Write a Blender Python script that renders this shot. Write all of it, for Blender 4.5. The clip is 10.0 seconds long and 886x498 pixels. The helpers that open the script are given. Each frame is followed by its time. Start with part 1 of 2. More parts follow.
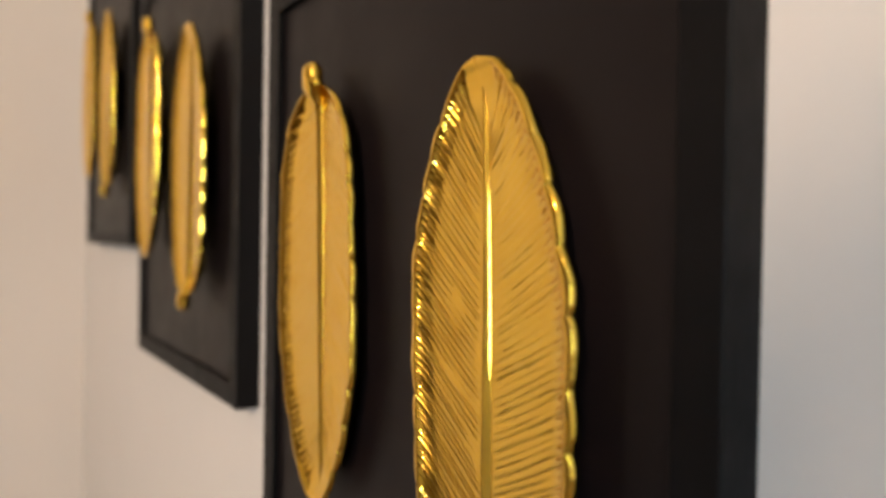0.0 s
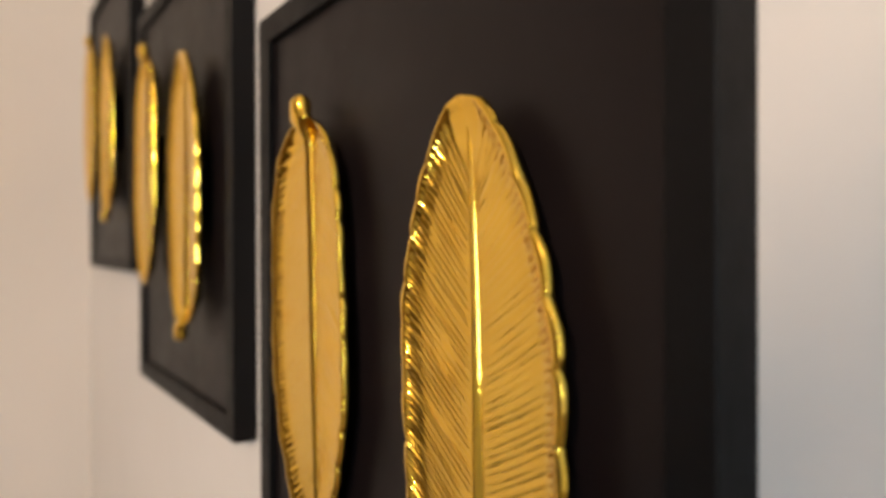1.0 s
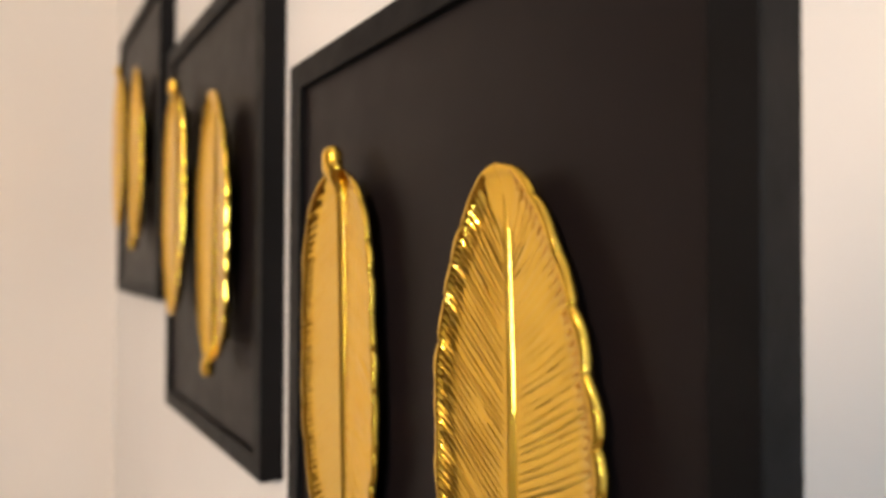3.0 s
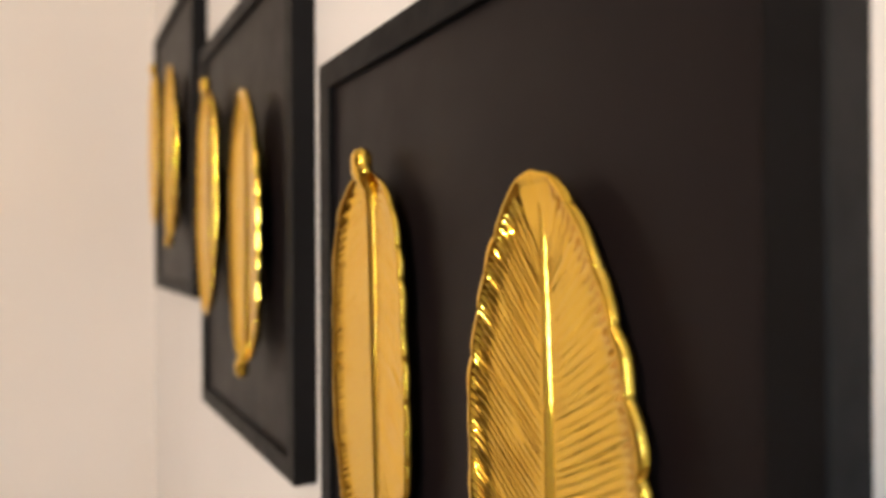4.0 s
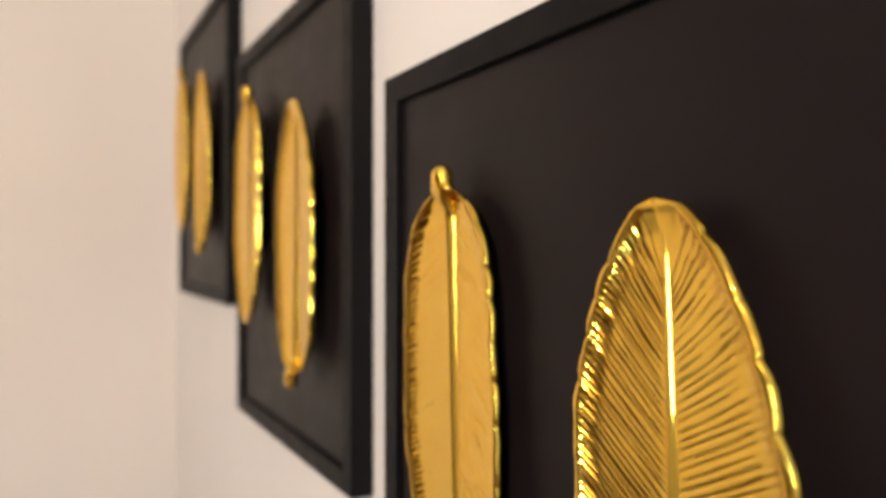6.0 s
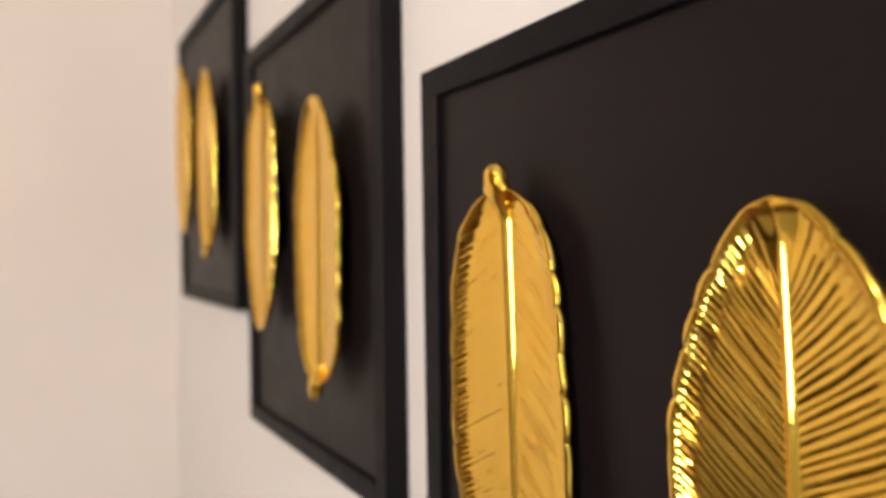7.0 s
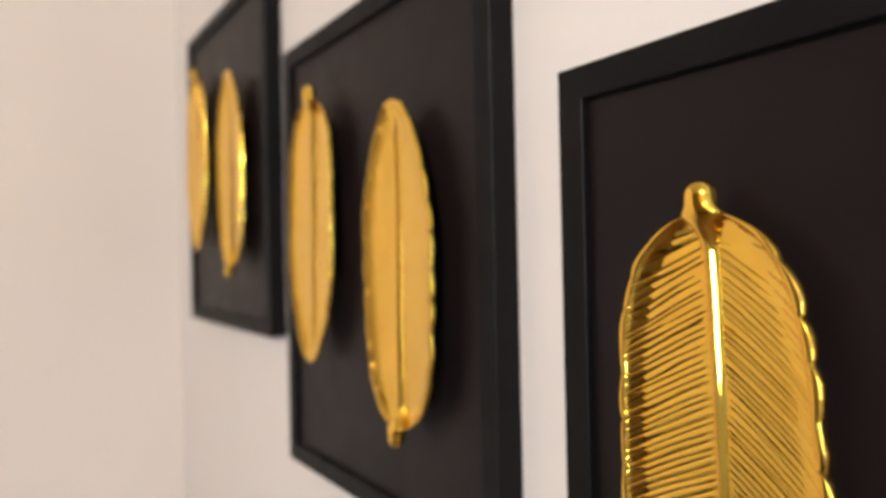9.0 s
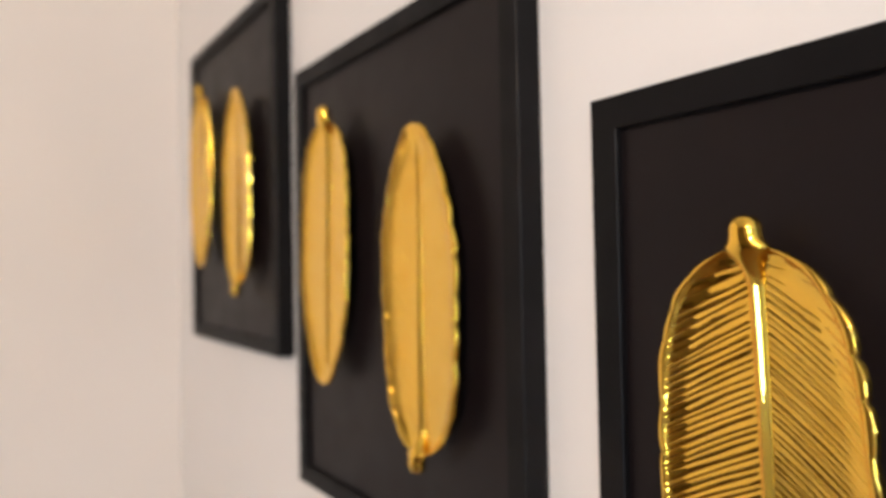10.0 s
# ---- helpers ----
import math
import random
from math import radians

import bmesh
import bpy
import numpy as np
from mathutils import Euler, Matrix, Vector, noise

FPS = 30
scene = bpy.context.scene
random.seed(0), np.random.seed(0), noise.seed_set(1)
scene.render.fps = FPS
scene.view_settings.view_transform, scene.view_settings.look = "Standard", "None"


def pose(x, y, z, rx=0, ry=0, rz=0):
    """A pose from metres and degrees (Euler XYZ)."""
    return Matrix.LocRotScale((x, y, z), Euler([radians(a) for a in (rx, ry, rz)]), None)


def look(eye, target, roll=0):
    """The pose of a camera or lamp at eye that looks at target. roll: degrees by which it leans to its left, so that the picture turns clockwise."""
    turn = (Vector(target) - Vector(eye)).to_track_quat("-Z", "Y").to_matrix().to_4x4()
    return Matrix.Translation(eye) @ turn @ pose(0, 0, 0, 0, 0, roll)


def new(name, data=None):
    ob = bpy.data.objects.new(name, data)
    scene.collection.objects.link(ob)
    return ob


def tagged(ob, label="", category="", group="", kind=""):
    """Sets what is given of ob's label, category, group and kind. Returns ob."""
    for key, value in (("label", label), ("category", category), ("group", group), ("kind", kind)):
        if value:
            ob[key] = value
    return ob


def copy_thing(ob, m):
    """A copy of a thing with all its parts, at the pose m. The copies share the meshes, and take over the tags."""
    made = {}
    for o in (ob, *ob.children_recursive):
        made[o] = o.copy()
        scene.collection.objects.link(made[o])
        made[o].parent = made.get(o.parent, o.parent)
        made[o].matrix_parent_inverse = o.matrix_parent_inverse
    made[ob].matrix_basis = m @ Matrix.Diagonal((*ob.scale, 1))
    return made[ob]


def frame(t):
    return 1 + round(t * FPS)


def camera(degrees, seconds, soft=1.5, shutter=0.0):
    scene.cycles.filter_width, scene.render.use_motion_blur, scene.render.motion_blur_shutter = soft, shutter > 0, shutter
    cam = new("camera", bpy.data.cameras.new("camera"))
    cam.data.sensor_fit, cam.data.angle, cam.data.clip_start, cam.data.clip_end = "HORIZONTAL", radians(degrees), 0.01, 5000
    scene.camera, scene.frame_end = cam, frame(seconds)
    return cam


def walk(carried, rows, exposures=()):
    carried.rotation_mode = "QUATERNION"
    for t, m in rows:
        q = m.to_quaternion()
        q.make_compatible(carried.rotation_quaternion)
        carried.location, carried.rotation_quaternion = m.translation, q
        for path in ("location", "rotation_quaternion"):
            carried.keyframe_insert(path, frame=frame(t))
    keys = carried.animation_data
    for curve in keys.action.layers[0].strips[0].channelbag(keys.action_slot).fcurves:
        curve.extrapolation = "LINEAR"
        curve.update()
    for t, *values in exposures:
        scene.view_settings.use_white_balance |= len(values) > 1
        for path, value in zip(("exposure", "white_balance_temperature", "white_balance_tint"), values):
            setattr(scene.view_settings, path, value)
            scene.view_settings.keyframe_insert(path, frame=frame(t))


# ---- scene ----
# The near frame's top left front corner is at x 0, y 0, z TOP; the wall runs along x, the room lies towards -y.
TOP = 1.80
cam = camera(65.05, 10.0, soft=3.7)
cam.data.dof.use_dof = True
cam.data.dof.focus_distance = 0.365
cam.data.dof.aperture_fstop = 4.0
# seconds, x, y, z from TOP, tilt, roll, yaw
ROWS = [
    (0.0, 0.5648, -0.2127, -0.2033, 89.13, 0.99, 55.06),
    (0.5, 0.5556, -0.2002, -0.1924, 89.44, 0.44, 55.60),
    (1.0, 0.5617, -0.1974, -0.1857, 89.73, -0.18, 55.84),
    (1.5, 0.5662, -0.2031, -0.1797, 90.15, -0.28, 55.98),
    (2.0, 0.5631, -0.2062, -0.1703, 90.79, 0.03, 56.06),
    (2.5, 0.5596, -0.2081, -0.1662, 91.06, 0.31, 56.36),
    (4.0, 0.5454, -0.1952, -0.1506, 90.02, -0.32, 60.22),
    (4.5, 0.5324, -0.2056, -0.1470, 89.64, -0.02, 60.95),
    (5.0, 0.5319, -0.2175, -0.1434, 89.82, 0.31, 60.63),
    (5.5, 0.5308, -0.2282, -0.1425, 90.03, 0.36, 60.28),
    (6.0, 0.5172, -0.2420, -0.1386, 90.04, -0.02, 60.08),
    (7.5, 0.4377, -0.2653, -0.1323, 89.74, -1.24, 58.57),
    (8.0, 0.4032, -0.2693, -0.1274, 89.81, -1.15, 57.41),
    (8.5, 0.3672, -0.2870, -0.1177, 89.82, -1.61, 56.91),
    (9.0, 0.3365, -0.3123, -0.1166, 90.39, -1.21, 56.77),
    (9.5, 0.3262, -0.3240, -0.1116, 90.41, -1.34, 56.12),
    (10.0, 0.3190, -0.3352, -0.1047, 91.29, -1.10, 55.77),
]
walk(cam, [(t, pose(x, y, TOP + z, tilt, 0, yaw) @ pose(0, 0, 0, 0, 0, roll)) for t, x, y, z, tilt, roll, yaw in ROWS],
     exposures=[(0, -0.41, 6600, 10), (1, -0.38, 6600, 10), (2.5, -0.16, 6550, 10), (4, -0.12, 6450, 10), (6, -0.11, 6300, 10), (7.5, -0.07, 6080, 10), (10, -0.10, 5950, 10)])

# ---- light ----
world = bpy.data.worlds.new("world")
scene.world = world
world.use_nodes = True
wn = world.node_tree.nodes
sky = wn.new("ShaderNodeTexSky")
sky.sky_type = "NISHITA"
sky.sun_disc = False
sky.sun_elevation, sky.sun_rotation = radians(35), radians(200)
world.node_tree.links.new(sky.outputs[0], wn["Background"].inputs[0])
wn["Background"].inputs[1].default_value = 0.10


def area_lamp(name, place, target, sx, sy, watts, colour):
    data = bpy.data.lights.new(name, "AREA")
    data.shape, data.size, data.size_y, data.energy, data.color = "RECTANGLE", sx, sy, watts, colour
    ob = new(name, data)
    ob.matrix_world = look(place, target)
    return ob


# the room by the frames with a window to the south-east, and an unseen dim hall added to the south-west for reflections
WALL = 0.0228
WEST, EAST, SOUTH, CEIL = -1.18, 4.6, -2.9, 2.75
area_lamp("window_light", (2.8, SOUTH - 0.02, 1.575), (2.8, 0, 1.575), 0.7, 1.15, 72, (0.80, 1.0, 1.18))
# unseen warm lamp; its cone edge past the near frame imitates the camera's wall shadow
spot = bpy.data.lights.new("warm_lamp_cut_cone", "SPOT")
spot.energy, spot.color, spot.spot_size, spot.spot_blend, spot.shadow_soft_size = 280, (1.0, 0.74, 0.515), radians(116.5), 0.03, 0.05
new("warm_lamp_cut_cone", spot).matrix_world = pose(1.7, -2.4, 2.6, 115, 0, 65)


# ---- materials ----
def material(name, base, rough, metal=0.0):
    m = bpy.data.materials.new(name)
    m.use_nodes = True
    b = m.node_tree.nodes["Principled BSDF"]
    b.inputs["Base Color"].default_value = (*base, 1)
    b.inputs["Roughness"].default_value = rough
    b.inputs["Metallic"].default_value = metal
    return m, m.node_tree, b


def coords(nt, scale=(1, 1, 1)):
    tc, mp = nt.nodes.new("ShaderNodeTexCoord"), nt.nodes.new("ShaderNodeMapping")
    mp.inputs["Scale"].default_value = scale
    nt.links.new(tc.outputs["Object"], mp.inputs[0])
    return mp.outputs[0]


def noise_node(nt, vec, scale, detail=3.0, rough=0.5):
    n = nt.nodes.new("ShaderNodeTexNoise")
    n.inputs["Scale"].default_value, n.inputs["Detail"].default_value, n.inputs["Roughness"].default_value = scale, detail, rough
    nt.links.new(vec, n.inputs["Vector"])
    return n.outputs["Fac"]


def ramp(nt, fac, low, high, a=0.3, b=0.7):
    r = nt.nodes.new("ShaderNodeMapRange")
    r.inputs["From Min"].default_value, r.inputs["From Max"].default_value = a, b
    r.inputs["To Min"].default_value, r.inputs["To Max"].default_value = low, high
    nt.links.new(fac, r.inputs["Value"])
    return r.outputs[0]


def mix_colour(nt, fac, c1, c2):
    m = nt.nodes.new("ShaderNodeMix")
    m.data_type = "RGBA"
    m.inputs[6].default_value, m.inputs[7].default_value = (*c1, 1), (*c2, 1)
    nt.links.new(fac, m.inputs[0])
    return m.outputs[2]


def add_bump(nt, b, heights, distance, strength=1.0):
    total = heights[0]
    for h in heights[1:]:
        s = nt.nodes.new("ShaderNodeMath")
        nt.links.new(total, s.inputs[0]), nt.links.new(h, s.inputs[1])
        total = s.outputs[0]
    n = nt.nodes.new("ShaderNodeBump")
    n.inputs["Distance"].default_value, n.inputs["Strength"].default_value = distance, strength
    nt.links.new(total, n.inputs["Height"]), nt.links.new(n.outputs[0], b.inputs["Normal"])


def wall_paint(name, c1, c2):
    m, nt, b = material(name, c1, 0.6)
    v = coords(nt)
    nt.links.new(mix_colour(nt, ramp(nt, noise_node(nt, v, 2.2, 4), 0, 1), c1, c2), b.inputs["Base Color"])
    nt.links.new(ramp(nt, noise_node(nt, v, 6, 3), 0.5, 0.7), b.inputs["Roughness"])
    add_bump(nt, b, [noise_node(nt, v, 160, 3), ramp(nt, noise_node(nt, v, 9, 2), 0, 2.0)], 0.0006, 0.35)
    return m


def gold_lustre():
    m, nt, b = material("gold_lustre", (0.83, 0.56, 0.13), 0.12, 1.0)
    b.inputs["Coat Weight"].default_value, b.inputs["Coat Roughness"].default_value, b.inputs["Coat IOR"].default_value = 0.45, 0.02, 1.6
    v = coords(nt)
    nt.links.new(mix_colour(nt, ramp(nt, noise_node(nt, v, 30, 4), 0, 1), (0.96, 0.615, 0.075), (0.92, 0.555, 0.05)), b.inputs["Base Color"])
    nt.links.new(ramp(nt, noise_node(nt, v, 60, 4), 0.03, 0.08), b.inputs["Roughness"])
    add_bump(nt, b, [noise_node(nt, v, 120, 2), ramp(nt, noise_node(nt, v, 700, 2), 0, 0.03)], 0.0005, 0.16)
    return m


def black_paint():
    m, nt, b = material("black_wood_paint", (0.014, 0.013, 0.014), 0.5)
    b.inputs["Specular IOR Level"].default_value = 0.13
    v = coords(nt, (1, 1, 1))
    nt.links.new(mix_colour(nt, ramp(nt, noise_node(nt, v, 14, 4), 0, 1), (0.0040, 0.0036, 0.0040), (0.0062, 0.0056, 0.0060)), b.inputs["Base Color"])
    nt.links.new(ramp(nt, noise_node(nt, v, 45, 4), 0.42, 0.56), b.inputs["Roughness"])
    add_bump(nt, b, [noise_node(nt, coords(nt, (300, 300, 40)), 1, 2), noise_node(nt, v, 400, 2)], 0.00025, 0.5)
    return m


def black_board():
    m, nt, b = material("black_backing_card", (0.022, 0.018, 0.017), 0.62)
    b.inputs["Specular IOR Level"].default_value = 0.22
    v = coords(nt)
    nt.links.new(mix_colour(nt, ramp(nt, noise_node(nt, v, 9, 4), 0, 1), (0.0062, 0.0039, 0.0042), (0.0080, 0.0051, 0.0054)), b.inputs["Base Color"])
    nt.links.new(ramp(nt, noise_node(nt, v, 25, 3), 0.40, 0.48), b.inputs["Roughness"])
    add_bump(nt, b, [noise_node(nt, v, 900, 2), noise_node(nt, v, 60, 2)], 0.0002, 0.4)
    return m


def floor_wood():
    m, nt, b = material("floor_wood", (0.2, 0.11, 0.06), 0.4)
    v = coords(nt, (1.5, 14, 1))
    nt.links.new(mix_colour(nt, ramp(nt, noise_node(nt, v, 3, 5), 0, 1), (0.13, 0.07, 0.04), (0.24, 0.14, 0.075)), b.inputs["Base Color"])
    add_bump(nt, b, [noise_node(nt, v, 8, 4)], 0.001, 0.4)
    return m


PAINT = wall_paint("warm_white_paint", (0.77, 0.735, 0.70), (0.73, 0.70, 0.665))
PAINT_WEST = wall_paint("cream_wall_paint", (0.76, 0.70, 0.635), (0.73, 0.67, 0.605))
DARK_PAINT = wall_paint("tan_paint", (0.62, 0.52, 0.41), (0.57, 0.475, 0.37))
CEIL_PAINT = wall_paint("ceiling_paint", (0.8, 0.79, 0.77), (0.77, 0.76, 0.74))
GOLD, BLACK, BOARD, FLOOR = gold_lustre(), black_paint(), black_board(), floor_wood()


# ---- building helpers ----
def mesh_object(name, bm, mat, parent=None, label="", smooth=False):
    me = bpy.data.meshes.new(name)
    bm.normal_update()
    bm.to_mesh(me)
    bm.free()
    me.materials.append(mat)
    if smooth:
        me.polygons.foreach_set("use_smooth", [True] * len(me.polygons))
    ob = new(name, me)
    ob.parent = parent
    return tagged(ob, label)


def part(name, bm, mat, parent, label="", smooth=False):
    return mesh_object(name, bm, mat, parent, label, smooth)


def box_bm(x0, x1, y0, y1, z0, z1, bevel=0.0):
    bm = bmesh.new()
    bmesh.ops.create_cube(bm, size=1)
    for v in bm.verts:
        v.co = ((x0 + x1) / 2 + v.co.x * (x1 - x0), (y0 + y1) / 2 + v.co.y * (y1 - y0), (z0 + z1) / 2 + v.co.z * (z1 - z0))
    if bevel:
        bmesh.ops.bevel(bm, geom=bm.edges[:], offset=bevel, segments=2, affect="EDGES")
    return bm


def joined(*bms):
    out = bmesh.new()
    for b in bms:
        me = bpy.data.meshes.new("tmp")
        b.to_mesh(me)
        b.free()
        out.from_mesh(me)
        bpy.data.meshes.remove(me)
    return out


# ---- structure ----
def structure(name, bm, mat, label, category):
    return tagged(mesh_object(name, bm, mat), label, category, kind="structure")


structure("floor", box_bm(-4.6, EAST + 0.1, -4.9, WALL + 0.1, -0.1, 0), FLOOR, "brown wooden floor of the room", "floor")
structure("ceiling", box_bm(-4.6, EAST + 0.1, -4.9, WALL + 0.1, CEIL, CEIL + 0.1), CEIL_PAINT, "plain white painted ceiling", "ceiling")
structure("wall_north", box_bm(WEST - 0.1, EAST + 0.1, WALL, WALL + 0.1, 0, CEIL), PAINT, "warm white painted wall behind the picture frames", "wall")
structure("wall_west", box_bm(WEST - 0.1, WEST, -2.4, WALL, 0, CEIL), PAINT_WEST, "cream painted side wall meeting the frame wall", "wall")
structure("wall_east", box_bm(EAST, EAST + 0.1, SOUTH, WALL, 0, CEIL), PAINT, "plain white painted wall", "wall")
structure("wall_south", joined(
    box_bm(0.9, 2.45, SOUTH - 0.1, SOUTH, 0, CEIL), box_bm(3.15, EAST + 0.1, SOUTH - 0.1, SOUTH, 0, CEIL),
    box_bm(2.45, 3.15, SOUTH - 0.1, SOUTH, 0, 1.0), box_bm(2.45, 3.15, SOUTH - 0.1, SOUTH, 2.15, CEIL)), PAINT, "plain white wall with a window opening", "wall")
# unseen walls, added so the gold has something dimmer to reflect
structure("wall_added_hall", joined(
    box_bm(-4.5, WEST - 0.1, -2.4, -2.3, 0, CEIL), box_bm(-4.6, -4.5, -4.8, -2.3, 0, CEIL), box_bm(-4.6, 1.0, -4.9, -4.8, 0, CEIL),
    box_bm(0.9, 1.0, -4.8, SOUTH - 0.1, 0, CEIL)), DARK_PAINT, "plain tan walls of an unseen hall, added for darker reflections in the gold", "wall")

# ---- picture frames ----
FW, FH, BAR, LIP = 0.427, 0.5, 0.0214, 0.0055


def rail_bm(length):
    """One mitred bar along x, its outer edge at z 0, seen from -y; the front at y 0, the back on the wall."""
    prof = [(0.0, WALL), (0.0, 0.0008), (0.0008, 0.0), (BAR - 0.0008, 0.0), (BAR, 0.0008), (BAR, LIP + 0.003), (BAR - 0.006, LIP + 0.003), (BAR - 0.006, WALL)]
    bm = bmesh.new()
    ends = [[bm.verts.new((e + s * d, y, -d)) for d, y in prof] for e, s in ((0, 1), (length, -1))]
    n = len(prof)
    for i in range(n):
        j = (i + 1) % n
        bm.faces.new((ends[0][i], ends[0][j], ends[1][j], ends[1][i]))
    bm.faces.new(ends[0][::-1]), bm.faces.new(ends[1])
    bmesh.ops.recalc_face_normals(bm, faces=bm.faces)
    return bm


def picture_frame(place):
    thing = new("picture_frame")
    tagged(thing, "black wooden picture frame with a black backing board", "picture frame", "frames stepping down the wall")
    for name, length, m in (("top_rail", FW, pose(0, 0, 0)), ("right_stile", FH, pose(FW, 0, 0, 0, 90, 0)),
                            ("bottom_rail", FW, pose(FW, 0, -FH, 0, 180, 0)), ("left_stile", FH, pose(0, 0, -FH, 0, 270, 0))):
        bm = rail_bm(length)
        bmesh.ops.transform(bm, matrix=m, verts=bm.verts)
        part(name, bm, BLACK, thing)
    part("backing_board", box_bm(BAR - 0.005, FW - BAR + 0.005, LIP, LIP + 0.0028, -FH + BAR - 0.005, -BAR + 0.005), BOARD, thing, "matt black backing board")
    thing.matrix_basis = pose(*place)
    return thing


FRAMES = [(0, 0, TOP), (-0.4987, 0, TOP + 0.1375), (-0.9884, 0, TOP + 0.2796)]
first = picture_frame(FRAMES[0])
for place, tall in zip(FRAMES[1:], (1.008, 1.006)):
    copy_thing(first, pose(*place)).scale = (1, 1, tall)

# ---- gold feather dishes ----
BLADE, HALF, STEM, SWEEP = 0.2895, 0.0625, 0.016, 0.036
OUTLINE = [(0, 0.12), (0.005, 0.34), (0.013, 0.55), (0.028, 0.75), (0.055, 0.90), (0.095, 0.975), (0.147, 1.0), (0.180, 0.970), (0.221, 0.82),
           (0.252, 0.61), (0.271, 0.43), (0.281, 0.29), (0.2865, 0.18), (0.2895, 0.0)]


def half_width(d):
    """Half the dish's width d metres down from the stem: a smooth curve through OUTLINE."""
    p = OUTLINE
    d = min(max(d, 0.0), BLADE)
    i = max(j for j in range(len(p) - 1) if p[j][0] <= d)

    def slope(j):
        a, b = p[max(j - 1, 0)], p[min(j + 1, len(p) - 1)]
        return (b[1] - a[1]) / (b[0] - a[0])
    h = p[i + 1][0] - p[i][0]
    t = (d - p[i][0]) / h
    w = (2 * t ** 3 - 3 * t ** 2 + 1) * p[i][1] + (t ** 3 - 2 * t ** 2 + t) * h * slope(i) + (3 * t ** 2 - 2 * t ** 3) * p[i + 1][1] + (t ** 3 - t ** 2) * h * slope(i + 1)
    return HALF * max(w, 0.0)


# the edge's length from the stem, at even steps of d
STEPS = 400
ARC = [0.0]
for step in range(STEPS):
    d0, d1 = step * BLADE / STEPS, (step + 1) * BLADE / STEPS
    ARC.append(ARC[-1] + math.hypot(d1 - d0, half_width(d1) - half_width(d0)))


def ripple(d, side):
    """How far the wavy edge stands out there: uneven lobes with sharp notches between them."""
    fade = min(1.0, max(0.0, d) / 0.02, max(0.0, BLADE - d) / 0.003)
    a = ARC[min(STEPS, max(0, round(d / BLADE * STEPS)))]
    lobe = abs(math.sin(a * 122 + side * 1.1 + 2.4 * noise.noise((a * 20, side * 7.0, 0.5)))) ** 0.45
    size = 0.0021 + 0.0030 * noise.noise((a * 45, side * 5.3, 4.2))
    return fade * (max(0.0004, size) * (lobe - 0.75) + 0.0020 * noise.noise((a * 34, side * 3.1, 1.7)))


def smooth_step(a, b, x):
    t = min(max((x - a) / (b - a), 0.0), 1.0)
    return t * t * (3 - 2 * t)


def side_width(side, d):
    """The two halves of the feather are not quite alike."""
    return 0.91 + 0.05 * smooth_step(0.14, 0.22, d) if side > 0 else 1.0


def barb(start, u, side):
    """Height of the barbs where they leave the rib at start: broad with thin grooves on one half, thin ridges on the other, each of its own strength."""
    ph = start / 0.0041 + 0.35 * noise.noise((start * 150, side * 9.0, 5.0)) + 0.25 * noise.noise((start * 300, u * 2.0, side * 5.0))
    k = math.floor(ph)
    strength = 0.9 + 0.9 * noise.noise((k * 0.73, side * 6.1, 2.0)) + 0.8 * noise.noise((k * 0.9, u * 3.2, side * 4.0 + 8))
    g = abs(math.sin(ph * math.pi))
    return max(0.35, strength) * (1.12 * g ** 0.58 - 0.72 if side < 0 else 1.1 * (1 - g) ** 1.4 - 0.25)


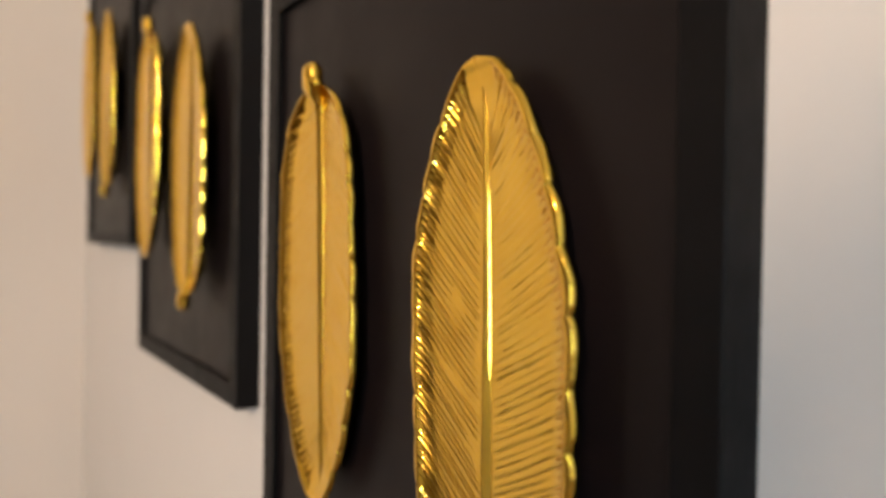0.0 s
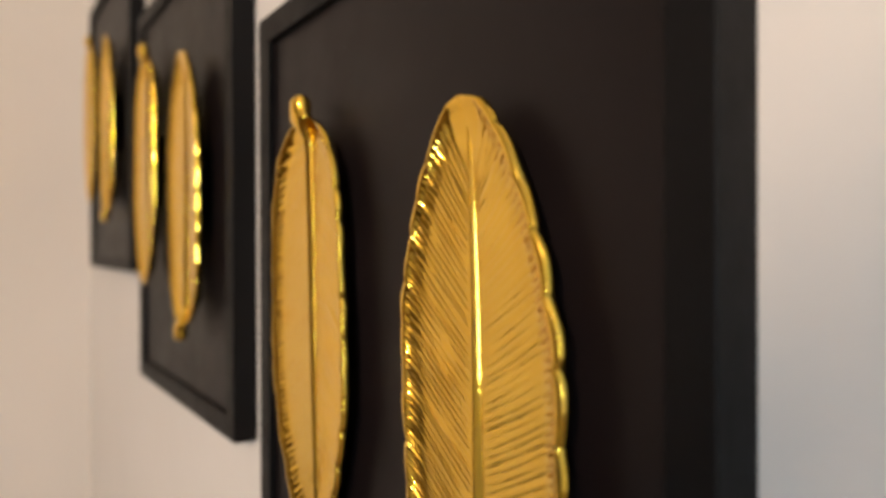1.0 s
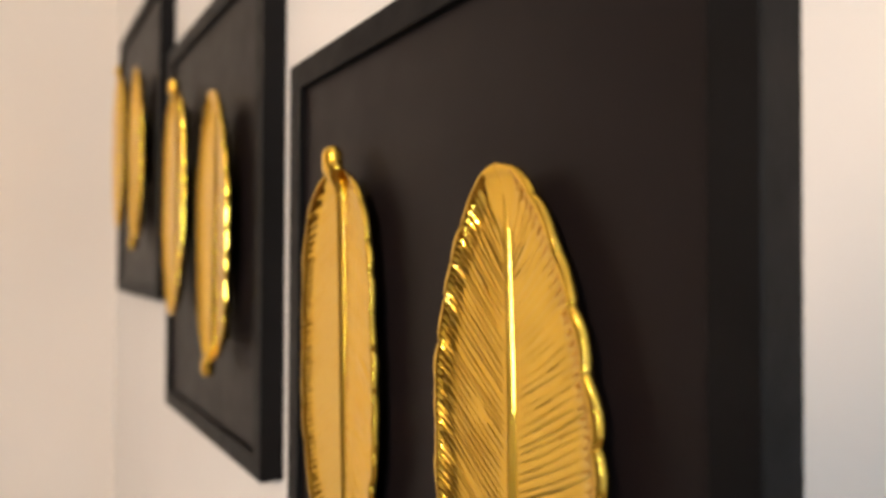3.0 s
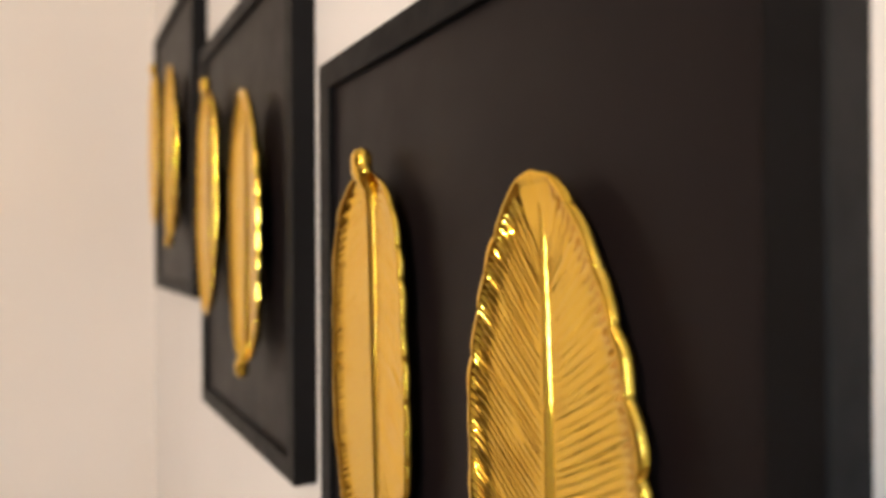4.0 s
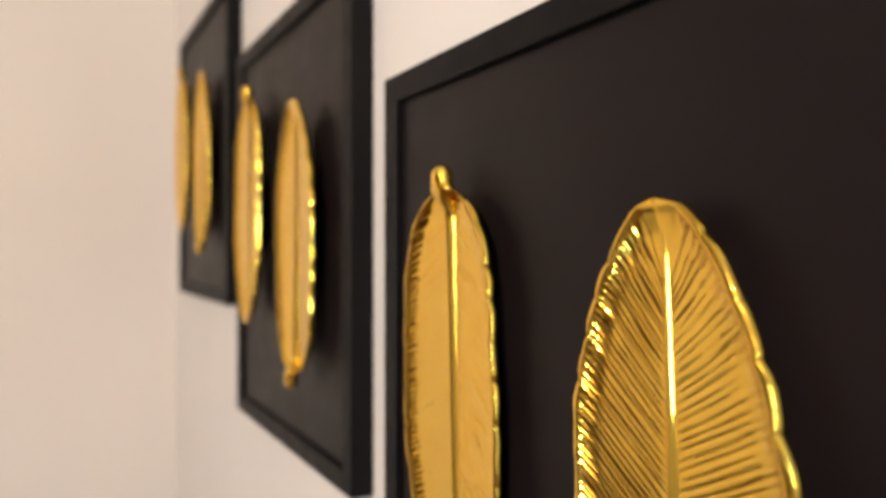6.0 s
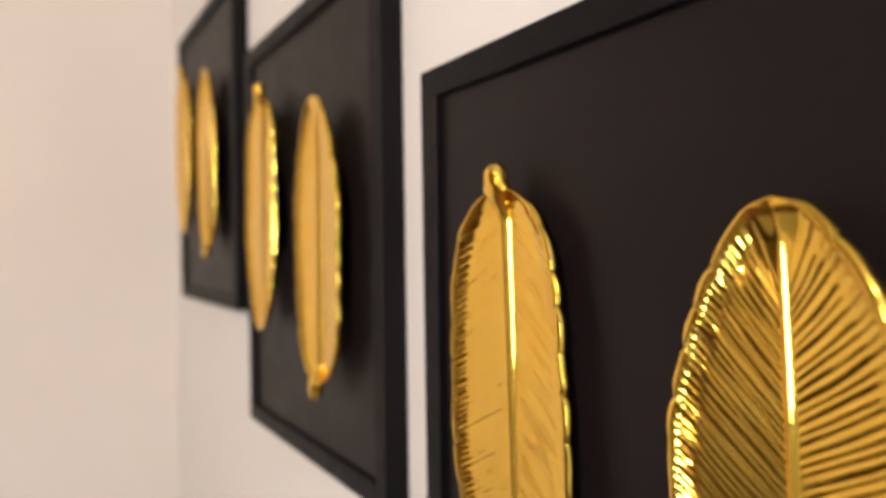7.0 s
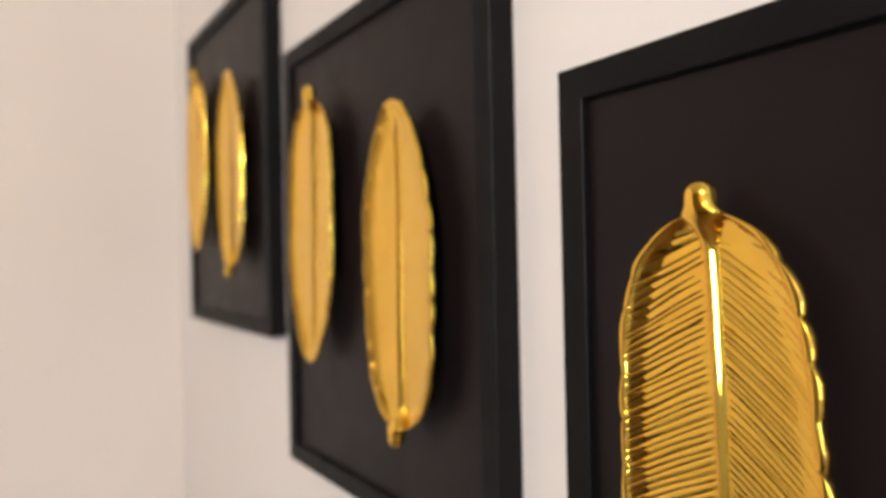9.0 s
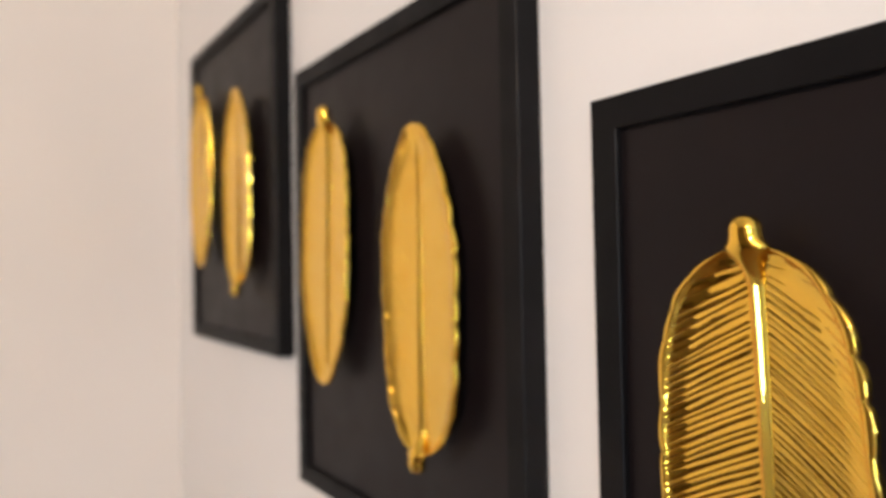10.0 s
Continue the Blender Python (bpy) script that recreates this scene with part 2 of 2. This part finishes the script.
def blade_bm():
    """The dish seen from -y, its stem end at z 0 and its tip at -BLADE; the grid's rows follow the barbs."""
    bm = bmesh.new()
    rows, cols = 640, 30
    table = [0.0] + [math.sin(i / cols * math.pi / 2) ** 0.9 for i in range(1, cols + 1)]
    grid = []
    for r in range(rows + 1):
        v = r / rows
        start = v * (BLADE - SWEEP)
        line = []
        for side in (-1, 1):
            slant = 0.030 if side < 0 else 0.047
            sweep = slant + (SWEEP - slant) * smooth_step(0.7, 1.0, v)
            sweep *= smooth_step(-0.16, 0.16, v) * min(1.0, v / 0.06)
            edge_d = min(start + sweep, BLADE)
            wide = side_width(side, edge_d)
            hw, rip = wide * half_width(edge_d), ripple(edge_d, side)
            wave = 0.0011 * noise.noise((edge_d * 60, side * 3.0, 9.0))
            pts = []
            for u in table:
                d = start + sweep * (0.85 * u + 0.15 * u * u)
                x = hw * u + rip * u ** 14
                rim = min(max(wide * half_width(d) - hw * u, 0.0), d * 0.8 + 0.001, (BLADE - d) * 0.8 + 0.0003)
                lip = min(rim / 0.0040, 1.0)
                rise = 0.0023 * (1 - smooth_step(0.0028, 0.0155, rim)) + 0.0017 * math.sqrt(1 - (1 - lip) ** 2) * (1 - smooth_step(0.0032, 0.0062, rim)) + 0.0032 * u * u
                rise += wave * u ** 10
                depth = 0.00047 * smooth_step(0.06, 0.11, u) * smooth_step(0.0040, 0.0062, rim) * smooth_step(0, 0.03, v) * (1 - smooth_step(0.97, 1.0, v))
                depth *= 1 + 0.6 * (1 - smooth_step(0.006, 0.014, rim))
                rise += depth * barb(start, u, side)
                pts.append((side * x, -rise, -d))
            ex, ey, ez = pts[-1]
            pts += [(ex + side * 0.0007, ey + 0.0006, ez), (ex + side * 0.0009, ey + 0.0018, ez), (ex - side * 0.0004, ey + 0.0030, ez)]
            for u in (0.86, 0.7, 0.4, 0.0):
                d = start + sweep * (0.85 * u + 0.15 * u * u)
                rim = min(max(wide * half_width(d) - hw * u, 0.0), d * 0.8, (BLADE - d) * 0.8)
                back = -0.0085 * (1 - smooth_step(0.001, 0.024, rim)) + 0.010 - 0.0035 * u * u
                pts.append((side * hw * u, back, -d))
            line.append(pts)
        left, right = line
        ring = left[::-1][:-1] + right  # back centre, left rim, rib, right rim, back centre
        ring = ring[1:]
        grid.append([bm.verts.new(p) for p in ring])
    n = len(grid[0])
    for a, b in zip(grid, grid[1:]):
        for i in range(n):
            j = (i + 1) % n
            bm.faces.new((a[i], b[i], b[j], a[j]))
    bm.faces.new(grid[0]), bm.faces.new(grid[-1][::-1])
    bmesh.ops.recalc_face_normals(bm, faces=bm.faces)
    return bm


def tube_bm(stations, segments=14, power=1.0):
    """A closed tube through stations (x, y, z, radius across, radius in depth); a power over 1 flattens its flanks to a ridge."""
    def bent(c):
        return math.copysign(abs(c) ** power, c)
    bm = bmesh.new()
    rings = []
    for x, y, z, rx, ry in stations:
        rings.append([bm.verts.new((x + rx * bent(math.cos(2 * math.pi * i / segments)), y + ry * bent(math.sin(2 * math.pi * i / segments)), z)) for i in range(segments)])
    for a, b in zip(rings, rings[1:]):
        for i in range(segments):
            j = (i + 1) % segments
            bm.faces.new((a[i], b[i], b[j], a[j]))
    bm.faces.new(rings[0]), bm.faces.new(rings[-1][::-1])
    bmesh.ops.recalc_face_normals(bm, faces=bm.faces)
    return bm


def feather_dish():
    thing = new("feather_dish")
    part("blade", blade_bm(), GOLD, thing, "shiny gold feather blade with ribbed barbs", smooth=True)

    def ridge(d):
        """How far the rib stands out of the dish's floor at d."""
        return -0.0008 - 0.0060 * (1 - smooth_step(-0.002, 0.022, d)) - 0.0036 * (1 - smooth_step(0, 0.018, BLADE - d))
    rib = []
    for i in range(71):
        s = i / 70
        d = -0.004 + s * (BLADE - 0.002)
        size = 1 - 0.62 * s
        deep = 0.0043 * size * (1 - 0.15 * s)
        rib.append((0.0006 * math.sin(s * 7), ridge(d) + 0.0008, -d, 0.0050 * size, deep))
    part("midrib", tube_bm(rib, 24, 1.75), GOLD, thing, "raised gold central rib", smooth=True)
    stem = []
    for i in range(31):
        s = i / 30
        d = -STEM + s * 0.036
        cap = math.sqrt(max(0.0, 1 - (1 - min(1.0, s / 0.22)) ** 2))
        w = 0.0086 * cap * (1 - 0.44 * smooth_step(0.25, 0.95, s)) + 0.0002
        flare = 0.0048 * math.exp(-((d - 0.0020) / 0.0040) ** 2)
        stem.append((0.0, ridge(max(d, 0.0)) + 0.0002 + 0.0015 * smooth_step(0.6, 1.0, s), -d, w + flare, w * 0.82))
    part("stem", tube_bm(stem, 18), GOLD, thing, "rounded gold quill stub", smooth=True)
    return thing


# x, z of the stem's end, lean in degrees, stem up or down; in the frame's own x and z
# and how far its back stands off the board
DISHES = [
    (0, 0.1142, -0.0820, 2.0, True, 0.0), (0, 0.3106, -0.4210, 2.0, False, 0.0),
    (1, 0.1225, -0.0665, -2.8, True, 0.005), (1, 0.3030, -0.4225, 0.2, False, 0.005),
    (2, 0.1205, -0.0760, -1.5, True, 0.005), (2, 0.3020, -0.4248, 0.5, False, 0.005),
]
dish = feather_dish()
BACK = LIP - 0.0102
for i, (f, x, z, lean, up, off) in enumerate(DISHES):
    fx, fy, fz = FRAMES[f]
    m = pose(fx + x, BACK - off, fz + z, 0, (0 if up else 180) - lean, 0) @ pose(0, 0, -STEM)
    ob = dish if i == 0 else copy_thing(dish, m)
    if i == 0:
        dish.matrix_basis = m
    tagged(ob, "glossy gold ceramic feather dish, stem pointing " + ("up" if up else "down") + ", mounted on black board", "decorative dish", "gold feather dishes in the frames")
    if off:
        part("mounting_pad", box_bm(-0.012, 0.012, 0.0085, 0.0103 + off, -0.19, -0.10, 0.0005), BLACK, ob, "black foam mounting pad")
